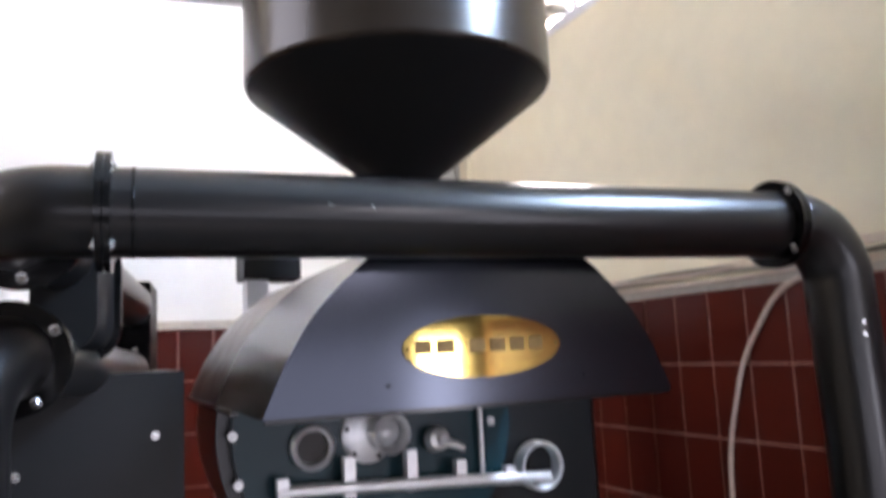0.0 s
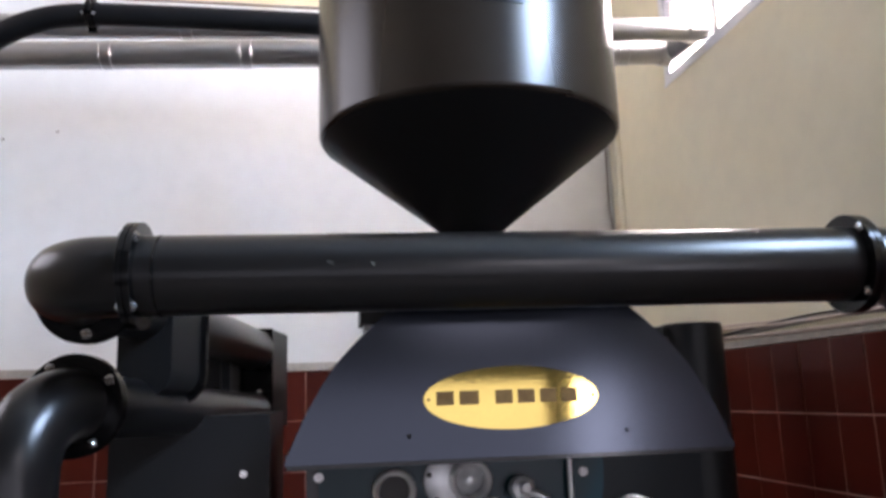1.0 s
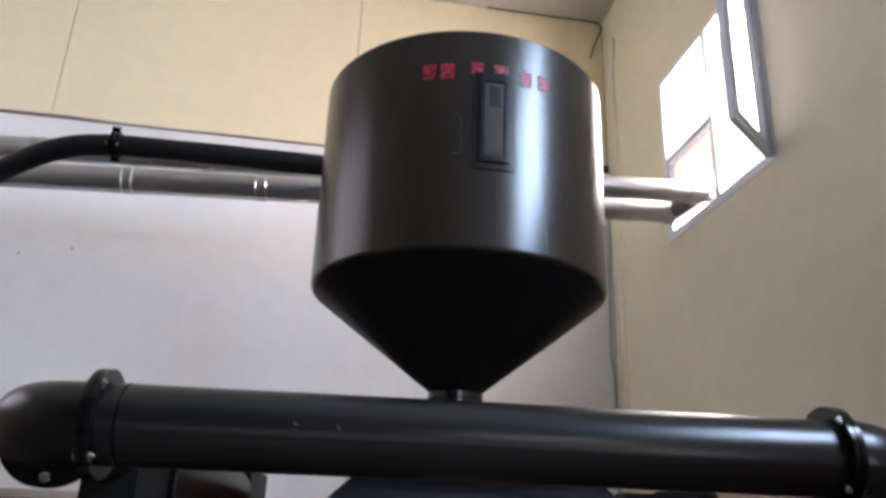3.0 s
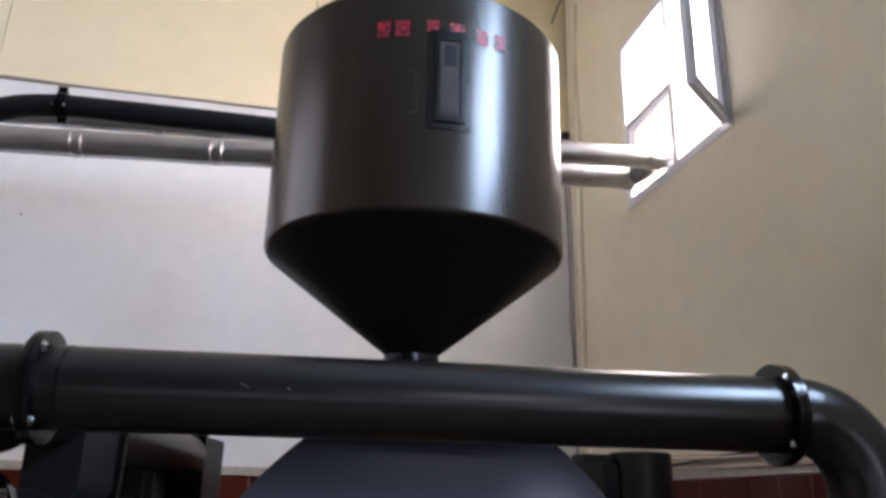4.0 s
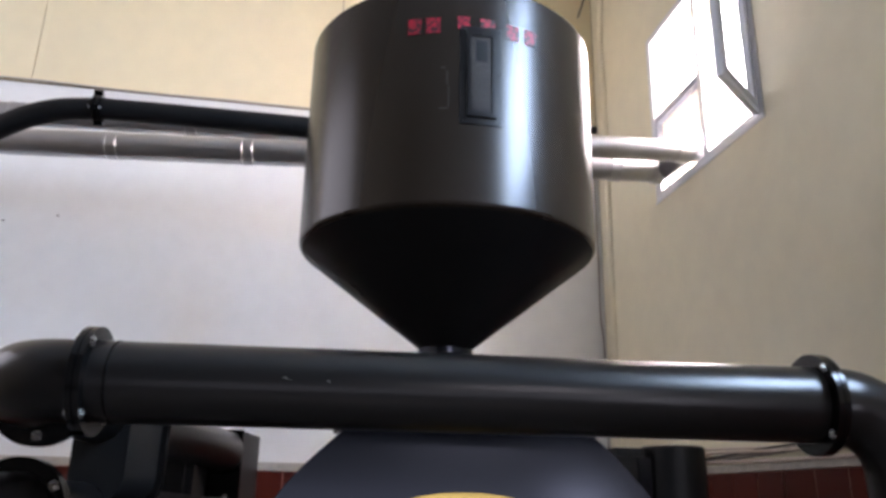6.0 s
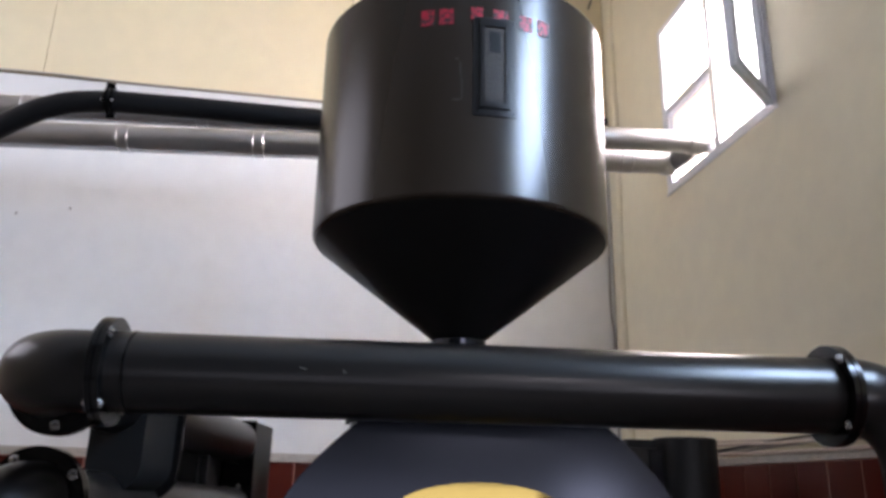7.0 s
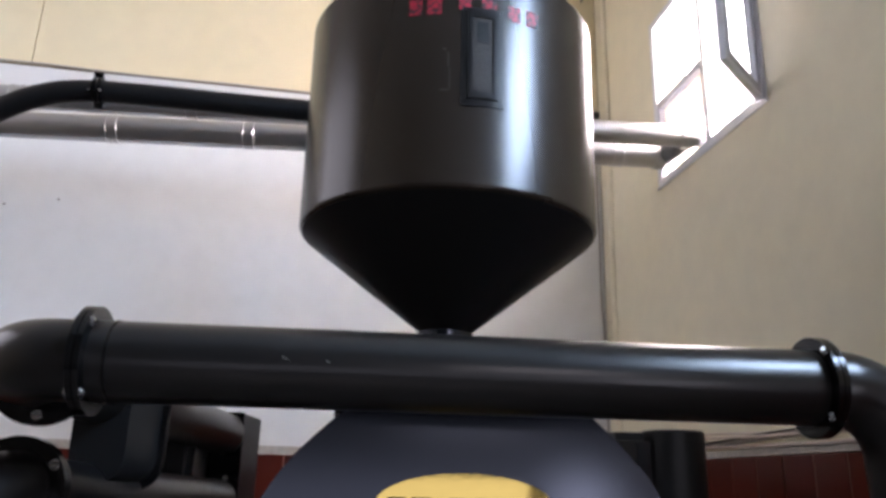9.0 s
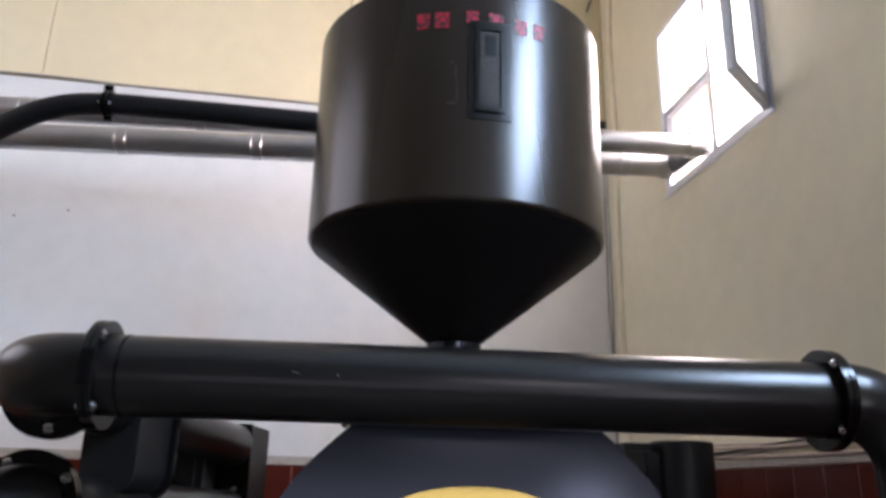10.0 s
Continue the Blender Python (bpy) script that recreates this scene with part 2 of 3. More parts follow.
def wall_with_holes(name, axis, at, thick, a0, a1, z0, z1, holes, mat, label):
    """A wall across x or y, with rectangular openings through it."""
    bm = bmesh.new()
    avs = sorted({a0, a1, *(h[0] for h in holes), *(h[1] for h in holes)})
    zvs = sorted({z0, z1, *(h[2] for h in holes), *(h[3] for h in holes)})
    solid = {}
    for i in range(len(avs) - 1):
        for j in range(len(zvs) - 1):
            ca, cz = (avs[i] + avs[i + 1]) / 2, (zvs[j] + zvs[j + 1]) / 2
            solid[i, j] = not any(h[0] < ca < h[1] and h[2] < cz < h[3] for h in holes)

    def vert(i, j, s):
        a, z, d = avs[i], zvs[j], at + s * thick
        key = (i, j, s)
        if key not in made:
            made[key] = bm.verts.new((a, d, z) if axis == "y" else (d, a, z))
        return made[key]

    made = {}
    for (i, j), on in solid.items():
        if not on:
            continue
        for s in (0, 1):
            bm.faces.new([vert(i, j, s), vert(i + 1, j, s), vert(i + 1, j + 1, s), vert(i, j + 1, s)])
        for (di, dj), (p, q) in (((-1, 0), ((0, 0), (0, 1))), ((1, 0), ((1, 0), (1, 1))), ((0, -1), ((0, 0), (1, 0))), ((0, 1), ((0, 1), (1, 1)))):
            if not solid.get((i + di, j + dj), False):
                bm.faces.new([vert(i + p[0], j + p[1], 0), vert(i + q[0], j + q[1], 0), vert(i + q[0], j + q[1], 1), vert(i + p[0], j + p[1], 1)])
    ob = part(name, bm, mat, smooth=False)
    return tagged(ob, label, "wall", kind="structure")


WIN = (3.06, 4.26, 3.47, 4.64)
wall_north = wall_with_holes("wall_north", "y", YB, 0.25, XL - 0.25, XR + 0.25, 0, 4.385, [], WALL_WHITE, "white painted back wall behind the roaster")
upper_backing = wall_with_holes("wall_north_upper", "y", YB + 0.004, 0.246, XL - 0.25, XR + 0.25, 4.385, ZC, [], LEDGE, "brown backing behind the yellow upper panels")
for x0, x1 in ((XL, -1.955), (-1.949, 0.166), (0.172, XR - 0.003)):
    part("panel", box(x0, x1, YB - 0.014, YB + 0.003, 4.400, ZC - 0.004), WALL_YELLOW, upper_backing, "yellow painted wall panel", bevel=0.002)
wall_east = wall_with_holes("wall_east", "x", XR, 0.28, YS - 0.25, YB - 0.016, 0, ZC, [WIN, (-1.75, -0.65, 0.85, 1.80), (-1.0, 0.6, 3.35, 4.64)], WALL_CREAM, "cream painted side wall with a high window")
# unseen; low and upper openings added so hood and gold plate reflect light
wall_south = wall_with_holes("wall_south", "y", YS, -0.25, XL - 0.25, XR - 0.002, 0, ZC, [(1.68, 2.12, 0.85, 1.76), (-1.6, 1.55, 0.3, 1.72), (0.7, 1.62, 2.22, 2.95)], WALL_DIM, "unseen dark wall with openings set for the reflections")
# unseen wall, its opening added to hold daylight_e
wall_west = wall_with_holes("wall_west", "x", XL, -0.25, YS, YB - 0.014, 0, ZC, [(1.6, 4.8, 3.25, 5.25)], WALL_BROWN, "unseen brown side wall with an added wide high opening")
tagged(part("floor", box(XL - 0.25, XR + 0.28, YS - 0.25, YB + 0.25, -0.12, -0.002), FLOOR, smooth=False), "dark grey floor of the roasting room", "floor", kind="structure")
tagged(part("ceiling", box(XL - 0.25, XR + 0.28, YS - 0.25, YB + 0.25, ZC + 0.002, ZC + 0.12), CEILING, smooth=False), "pale grey sheet ceiling", "ceiling", kind="structure")


# ---- hopper ----
HX, HY, HR = 0.491, 2.155, 0.429
ZRIM, ZTOP = 2.350, 2.97
hopper = thing("bean_hopper", "black satin steel bean hopper with a conical base", "hopper", pose(HX, HY, 0))
part("shell", lathe([(HR - 0.010, ZRIM - 0.014), (HR - 0.003, ZRIM - 0.007), (HR, ZRIM), (HR, ZTOP - 0.006), (HR - 0.005, ZTOP), (HR - 0.014, ZTOP), (HR - 0.016, ZTOP - 0.05), (0.0, ZTOP - 0.05)], 128), HOPPER_BLACK, hopper, sharp=20)
part("cone", lathe([(0.072, 2.066), (HR - 0.009, ZRIM - 0.0135)], 128), BLACK_ROUGH, hopper)
part("neck", lathe([(0.071, 1.80), (0.071, 2.060), (0.077, 2.062), (0.077, 2.046), (0.073, 2.044)], 64), HOOD_GREY, hopper, "short steel outlet neck")


def curved(a0, a1, z0, z1, r0, r1, steps=10):
    """A plate bent round the hopper; angles in degrees from its front."""
    bm = bmesh.new()
    cols = []
    for k in range(steps + 1):
        a = radians(-90 + a0 + (a1 - a0) * k / steps)
        cols.append([bm.verts.new((r * math.cos(a), r * math.sin(a), z)) for r, z in ((r0, z0), (r1, z0), (r1, z1), (r0, z1))])
    for p, q in zip(cols, cols[1:]):
        for k in range(4):
            j = (k + 1) % 4
            bm.faces.new((p[k], p[j], q[j], q[k]))
    bm.faces.new(cols[0])
    bm.faces.new(cols[-1][::-1])
    return bm


sight = part("sight_glass_plate", curved(-6.6, 8.0, 2.556, 2.838, HR - 0.001, HR + 0.003), BLACK, hopper, "flat mounting plate of the sight glass", bevel=0.001)
for a0, a1, z0, z1 in ((-4.4, -2.8, 2.575, 2.825), (4.2, 5.8, 2.575, 2.825), (-2.8, 4.2, 2.575, 2.592), (-2.8, 4.2, 2.808, 2.825)):
    part("sight_glass_frame", curved(a0, a1, z0, z1, HR + 0.003, HR + 0.009, 5), BLACK, sight, "raised glossy frame strip", bevel=0.001)
part("sight_window", curved(-2.8, 4.2, 2.592, 2.808, HR + 0.0032, HR + 0.005), BEANS, sight, "grey-brown beans behind the sight glass")
part("bean_gap", curved(-1.3, 2.7, 2.735, 2.795, HR + 0.0052, HR + 0.006), BLACK_ROUGH, sight, "dark empty space above the beans", bevel=0.0004)
for a in (-5.6, 7.0):
    for z in (2.566, 2.70, 2.828):
        part("rivet", lathe([(0, 0.003), (0.002, 0.0025), (0.003, 0)], 12), BLACK_GLOSS, sight, m=pose(0, 0, 0, 0, 0, a) @ pose(0, -(HR + 0.003), z, 90))


# thin, slightly paler strips beside the sight glass
for a0, a1, z0, z1 in ((-10.6, -10.2, 2.60, 2.66), (-11.2, -10.7, 2.665, 2.705), (-13.6, -10.8, 2.596, 2.600), (-13.0, -11.6, 2.712, 2.716)):
    part("pale_mark", curved(a0, a1, z0, z1, HR + 0.0002, HR + 0.0006, 4), PALE_MARK, hopper, "faint pale mark on the shell")

# stencilled mark: plain red bars, one for each glyph, worn thin in places
for a, w, z, h in ((-25.0, 4.6, 0.004, 0.046), (-18.6, 5.0, 0.004, 0.046), (-7.6, 4.2, 0.018, 0.036), (0.4, 5.2, 0.026, 0.026), (10.0, 4.6, 0.004, 0.044), (17.2, 4.8, 0.004, 0.046)):
    part("red_stencil_bar", curved(a, a + w, 2.812 + z, 2.812 + z + h, HR + 0.0012, HR + 0.0018, 4), RED, hopper, "worn red stencilled paint bar")

# ---- exhaust duct across the front ----
duct = thing("exhaust_duct", "black painted round steel exhaust duct with bolted flanges", "duct", pose(0.4315, 1.528, 1.864, 0, 0, -4.0))
PR, HALF = 0.0765, 0.715
part("straight_pipe", tube([(-HALF, 0, 0), (-0.3, 0, 0), (0.3, 0, 0), (HALF, 0, 0)], PR, 96), BLACK, duct)
left = [Vector((-HALF, 0, 0)), Vector((-HALF - 0.045, 0, 0))] + bend((-HALF - 0.05, 0.11, 0), (0, -1, 0), (-1, 0, 0), 0.11, 0, 90)[1:] + [Vector((-HALF - 0.16, 0.16, 0))]
part("left_elbow", tube(left, PR, 96), BLACK, duct)
right = [Vector((HALF, 0, 0)), Vector((HALF + 0.03, 0, 0))] + bend((HALF + 0.035, -0.004, -0.14), (0, 0, 1), (1, 0, 0), 0.14, 0, 90)[1:] + [Vector((HALF + 0.175, -0.02, -0.5)), Vector((HALF + 0.175, -0.03, -1.86))]
part("right_elbow", tube(right, PR, 96), BLACK, duct)
part("welded_seam", lathe([(PR - 0.002, -0.004), (PR + 0.0015, -0.002), (PR + 0.0015, 0.002), (PR - 0.002, 0.004)], 64), BLACK_GLOSS, duct, m=along((1, 0, 0), (-HALF + 0.045, 0, 0)))
flange(duct, (-HALF, 0, 0), (1, 0, 0), PR, 0.102)
flange(duct, (HALF, 0, 0), (1, 0, 0), PR, 0.102)
flange(duct, (-HALF - 0.145, 0.165, -0.008), (0, 1, 0), 0.060, 0.105, spin=88.0)
for x, y, z, ln, tilt in ((-0.355, -0.0760, 0.0095, 0.022, 20), (-0.275, -0.0763, 0.0070, 0.010, 40)):
    part("scratch", tube([(0, 0, 0), (ln, 0, 0)], 0.0004, 6), STEEL, duct, "fine bare-metal scratch", m=pose(x, y, z, 0, tilt))
for dz in (-0.235, -0.262):
    part("bolt", bolt_bm(0.006), BOLT, duct, "bright steel bolt", m=along((-0.3, -1, 0), (HALF + 0.152, -0.078, dz)))

# ---- roaster ----
roaster = thing("coffee_roaster", "graphite drum coffee roaster with a deep rounded front hood", "roaster", pose(0.462, 1.64, 0, 0, 0, -1.0))
ZD, DX, DY = 1.40, 0.015, 0.76


def hood_outline(inset=0.0, cut=1.497):
    half = smooth_path([(0.474, cut, 0), (0.447, 1.56, 0), (0.417, 1.62, 0), (0.364, 1.70, 0), (0.268, 1.793, 0), (0.18, 1.848, 0), (0.09, 1.878, 0), (0.0, 1.888, 0)], 6)
    pts = [(p.x * (1 - inset / 0.474), cut + (p.y - cut) * (1 - inset / 0.39)) for p in half]
    return pts + [(-x, z) for x, z in pts[-2::-1]]


def arch(y0, y1, thick):
    """A bent sheet that follows the hood's outline, open below."""
    bm = bmesh.new()
    outer, inner = hood_outline(), hood_outline(thick)
    rows = [[bm.verts.new((x, y, z)) for x, z in line] for line, y in ((outer, y0), (outer, y1), (inner, y1), (inner, y0))]
    for a, b in zip(rows, rows[1:] + rows[:1]):
        for k in range(len(a) - 1):
            bm.faces.new((a[k], a[k + 1], b[k + 1], b[k]))
    for k in (0, -1):
        bm.faces.new([r[k] for r in rows])
    return bm


part("front_hood", prism(hood_outline(), 0.0, 0.012), HOOD_GREY, roaster, bevel=0.0025)
part("hood_lip", box(-0.468, 0.468, 0.002, 0.016, 1.488, 1.4965), BLACK_GLOSS, roaster, bevel=0.001)
part("hood_canopy", arch(0.0122, 0.66, 0.006), HOPPER_BLACK, roaster, "bent dark sheet of the hood")
part("drum_casing", arch(0.662, 1.30, 0.010), CASING, roaster, "satin sheet casing over the drum")
for x0, x1 in ((-0.486, -0.470), (0.470, 0.486)):
    part("casing_rim", box(x0, x1, 0.30, 1.30, 1.488, 1.499), BLACK_GLOSS, roaster, "folded glossy rim of the casing", bevel=0.002)
part("drum", tube([(DX, DY + 0.05, ZD), (DX, 0.95, ZD), (DX, 1.28, ZD)], 0.468, 96), BLACK, roaster)
part("front_plate", tube([(DX, DY, ZD), (DX, DY + 0.05, ZD)], 0.432, 96), TEAL, roaster, "dark teal round front plate", bevel=0.006)
part("lower_body", box(-0.40, 0.43, DY + 0.08, 1.28, 0.0, 1.05), BLACK, roaster, bevel=0.01)
for x, z in ((-0.226, 1.545), (0.233, 1.541)):
    part("rivet", lathe([(0, 0.004), (0.0035, 0.003), (0.005, 0)], 16), BLACK_GLOSS, roaster, m=pose(x, 0, z, 90))

# oval gold name plate with an engraved mark drawn as plain bars
part("name_plate", tube([(0, 0, 0), (0, -0.003, 0)], 1.0, 96), BRASS, roaster, "polished oval gold name plate", m=Matrix.Translation((-0.011, -0.001, 1.6155)) @ Matrix.Diagonal((0.184, 1, 0.064, 1)), sharp=60)
for x0, w in ((-0.158, 0.036), (-0.110, 0.040), (-0.035, 0.036), (0.012, 0.036), (0.060, 0.034), (0.106, 0.033)):
    part("engraved_bar", box(x0 - 0.011, x0 - 0.011 + w, -0.0052, -0.0045, 1.6035, 1.6315), ENGRAVED, roaster, "brown engraved plain bar", smooth=False)
for x in (-0.174, 0.174):
    part("rivet", lathe([(0, 0.003), (0.0025, 0.0022), (0.0035, 0)], 16), ENGRAVED, roaster, m=pose(x - 0.011, -0.004, 1.6155, 90))


# fittings on the front plate, whose face lies at DY
def turned(name, cx, cz, profile, mat, label, out=0.0, tilt=90, turn=0, closed=False):
    return part(name, lathe(profile, 40, closed=closed), mat, roaster, label, m=pose(cx, DY - out, cz, tilt, 0, turn))


def ring(cx, cz, r, wall, depth, label, out=0.0):
    return turned("gauge_ring", cx, cz, [(r - wall, 0), (r, 0), (r, depth), (r - wall * 0.4, depth + 0.006), (r - wall, depth)], STEEL, label, out, closed=True)


ring(-0.198, 1.355, 0.064, 0.018, 0.030, "steel ring of the sampling port")
turned("port_glass", -0.198, 1.355, [(0, 0.010), (0.046, 0.010), (0.046, 0), (0, 0)], DARK_BOX, "dark glass of the port")
turned("inspection_flange", -0.028, 1.376, [(0.0, 0.0), (0.082, 0.0), (0.082, 0.010), (0.076, 0.014), (0.0, 0.014)], STEEL, "wide steel flange of the inspection glass")
for dx, dz in ((-0.066, 0.02), (-0.045, -0.052), (0.03, -0.062)):
    turned("flange_hole", -0.028 + dx, 1.376 + dz, [(0, 0.0005), (0.008, 0.0005), (0.008, 0), (0, 0)], DARK_BOX, "dark bolt hole", 0.0142)
ring(0.024, 1.379, 0.060, 0.015, 0.055, "inner steel ring of the inspection glass", 0.014)
turned("inspection_glass", 0.024, 1.379, [(0, 0.030), (0.018, 0.026), (0.036, 0.012), (0.044, 0), (0, 0)], STEEL, "bright domed inspection glass", 0.016)
turned("tap_knob", 0.170, 1.344, [(0, 0.085), (0.014, 0.085), (0.018, 0.070), (0.034, 0.062), (0.038, 0.030), (0.026, 0.012), (0.020, 0), (0, 0)], STEEL, "chromed tap knob", tilt=84, turn=8)
part("tap_spout", tube(smooth_path([(0.180, DY - 0.05, 1.342), (0.212, DY - 0.075, 1.334), (0.246, DY - 0.08, 1.318)], 4), [0.015 - 0.0006 * k for k in range(9)], 16), STEEL, roaster, "chromed tap spout")
part("dark_cover", box(0.39, 0.78, DY + 0.03, DY + 0.07, 0.9, 1.47), BLACK_ROUGH, roaster, "black sheet cover beside the front plate", bevel=0.004)
part("gauge_rod", tube([(0.330, DY - 0.03, 1.20), (0.330, DY - 0.03, 1.492)], 0.0075, 16), STEEL, roaster, "thin upright steel rod")
part("door_handle_bar", tube(smooth_path([(-0.31, DY - 0.07, 1.250), (-0.10, DY - 0.08, 1.243), (0.20, DY - 0.08, 1.228), (0.42, DY - 0.08, 1.214), (0.54, DY - 0.07, 1.205)], 5), 0.018, 20), STEEL, roaster, "bright steel door bar")
for x, top in ((-0.295, 1.285), (-0.108, 1.325), (0.078, 1.33), (0.235, 1.285), (0.40, 1.25)):
    part("bar_post", box(x - 0.016, x + 0.016, DY - 0.085, DY - 0.055, 1.215, top), STEEL, roaster, "flat bright steel post of the door bar", bevel=0.004)
ring(0.520, 1.238, 0.075, 0.012, 0.05, "steel ring at the end of the door bar", 0.02)
for x, z in ((-0.415, 1.402), (0.382, 1.383), (-0.40, 1.27)):
    part("bolt", bolt_bm(0.009), STEEL, roaster, "bright steel bolt", m=pose(x, DY, z, 90))

# ---- upright cylinder and bracket behind the drum ----
chim = thing("side_cylinder", "black upright steel cylinder behind the drum", "cylinder", pose(1.675, 3.22, 0))
part("shell", lathe([(0, 0), (0.132, 0), (0.132, 1.890), (0.126, 1.898), (0, 1.898)], 64), BLACK_ROUGH, chim)
part("side_bracket", box(-0.325, -0.128, -0.06, 0.05, 1.55, 1.850), BLACK, chim, bevel=0.006)
part("bracket_plate", box(-0.19, -0.133, -0.068, -0.061, 1.60, 1.846), HOOD_GREY, chim, "graphite side plate", bevel=0.002)
part("bracket_cap", box(-0.285, -0.160, -0.07, 0.06, 1.8505, 1.884), BLACK_ROUGH, chim, bevel=0.006)

# ---- motor block behind the drum ----
motor = thing("drum_motor", "black motor block on a pale bracket behind the drum", "motor", pose(0.33, 3.2, 0))
part("block", box(-0.10, 0.12, -0.06, 0.10, 1.915, 2.03), BLACK_ROUGH, motor, bevel=0.006)
part("bracket", box(-0.085, 0.0, -0.04, 0.05, 1.60, 1.914), PVC, motor, "pale grey bracket", bevel=0.004)
part("stand", box(-0.09, 0.11, -0.045, 0.09, 0.0, 1.599), BLACK_ROUGH, motor, bevel=0.006)

# ---- exhaust fan with its ducts ----
fan = thing("exhaust_fan", "black exhaust fan housing fed by two round ducts", "fan")
UP_A, UP_B, LO_A, LO_B = Vector((-0.41, 1.76, 1.858)), Vector((-0.175, 3.06, 1.82)), Vector((-0.430, 1.745, 1.627)), Vector((-0.175, 3.06, 1.588))
WAY = (LO_B - LO_A).normalized()
box_m = pose(-0.110, 3.05, 0, 0, 0, -9)
part("flange_box", box(-0.20, 0.0, 0.010, 0.30, 1.525, 1.893), BLACK_ROUGH, fan, m=box_m, bevel=0.004)
part("flange_plate", box(-0.205, 0.003, 0.0, 0.0095, 1.520, 1.897), BLACK_GLOSS, fan, m=box_m, bevel=0.002)
for z in (1.857, 1.760, 1.662, 1.562):
    part("bolt", bolt_bm(0.0065), BOLT, fan, "bright steel bolt", m=box_m @ pose(-0.045, 0, z, 90))
part("upper_tube", tube([UP_A, UP_B], 0.074, 64), BLACK, fan)
part("lower_tube", tube([LO_A, LO_B], 0.067, 64), BLACK, fan)
low = bend(LO_A + Vector((-0.006, -0.02, -0.125)), (0, 0, 1), (-0.4, -0.917, 0), 0.125, 0, 90)
part("lower_elbow", tube([LO_A, LO_A + Vector((-0.003, -0.01, 0))] + low + [Vector((low[-1].x - 0.005, low[-1].y, 0.0))], 0.074, 64), BLACK, fan)
flange(fan, LO_A, WAY, 0.072, 0.104, spin=147.0)


def oblong(half, top, bottom, steps=14):
    """An upright outline of (x, z) pairs with round ends."""
    ends = [(half * math.cos(a), top + half * math.sin(a)) for a in (math.pi * k / steps for k in range(steps + 1))]
    return ends + [(-x, bottom - (z - top)) for x, z in ends]


joint_m = pose(-0.352, 2.0, 0, 0, 0, -math.degrees(math.atan2(WAY.x, WAY.y)))
part("joint_duct", prism(oblong(0.066, 1.852, 1.705), 0.0, 0.20), BLACK_ROUGH, fan, "flat-sided duct joining both tubes", m=joint_m, bevel=0.005)
part("joint_rim", prism(oblong(0.082, 1.852, 1.700), 0.201, 0.216), BLACK_GLOSS, fan, "raised rim of the joining duct", m=joint_m, bevel=0.002)
part("housing", box(-0.50, -0.075, 2.32, 3.3, 0.0, 1.59), BLACK_ROUGH, fan, bevel=0.012)
part("fan_body", box(-0.42, -0.225, 2.7, 3.04, 1.591, 1.80), BLACK_ROUGH, fan, "dark fan body between the tubes", bevel=0.01)
part("fan_rib", box(-0.30, -0.25, 2.66, 2.699, 1.60, 1.79), BLACK, fan, bevel=0.004)
for x, z in ((-0.145, 1.43), (-0.455, 1.36)):
    part("bolt", bolt_bm(0.007), BOLT, fan, "bright steel bolt", m=pose(x, 2.32, z, 90))

# ---- flue pipes to the window ----
def flue(label, a, b, r, joints):
    a, b = Vector(a), Vector(b)
    fl = thing("flue_pipe", label, "flue pipe", group="flue pipes")
    part("pipe", tube([a, b], r, 64), ZINC, fl)
    way = (b - a).normalized()
    for x in joints:
        at = a + (b - a) * ((x - a.x) / (b.x - a.x))
        sleeve = part("sleeve", lathe([(r - 0.002, -0.034), (r + 0.003, -0.034), (r + 0.003, 0.034), (r - 0.002, 0.034)], 64), ZINC, fl, "overlapping joint sleeve", m=along(way, at))
        for d in (-0.03, 0.03):
            part("bead", lathe([(r + 0.002, d - 0.005), (r + 0.0075, d), (r + 0.002, d + 0.005)], 64), ZINC, sleeve)
    return fl, way


f1, w1 = flue("galvanised steel flue pipe along the back wall", (-4.15, 4.78, 3.615), (2.11, 4.0845, 3.615), 0.078, (-2.7, -1.118, -0.334, 1.0, 1.86))
f2, w2 = flue("slimmer galvanised steel flue pipe beside another", (-4.15, 4.42, 3.64), (2.42, 3.72, 3.585), 0.062, (-2.6, -1.55, -0.62, 1.35))
part("end_collar", lathe([(0.08, -0.03), (0.088, -0.03), (0.088, 0.03), (0.08, 0.03)], 48, closed=True), ZINC, f1, "riveted end collar", m=along(w1, (2.12, 4.083, 3.615)))
for k in range(16):
    a = 2 * math.pi * k / 16
    part("rivet", lathe([(0, 0.004), (0.003, 0.003), (0.0045, 0)], 10), STEEL, f1, m=along(w1, (2.12, 4.083, 3.615)) @ pose(0.088 * math.cos(a), 0.088 * math.sin(a), 0, 0, 90, math.degrees(a)))
part("end_collar", lathe([(0.064, -0.035), (0.072, -0.035), (0.072, 0.035), (0.064, 0.035)], 48, closed=True), ZINC, f2, "riveted end collar", m=along(w2, (2.13, 3.751, 3.588)))

# elbow turned away from the window, its shade painted in
part("end_elbow", tube(smooth_path([(2.10, 4.085, 3.615), (2.145, 4.05, 3.612), (2.165, 3.98, 3.605), (2.168, 3.88, 3.595), (2.165, 3.76, 3.588)], 6), [0.074 - 0.0009 * k for k in range(25)], 40), ZINC_DARK, f1, "end elbow at the window, darkened for its unlit side")

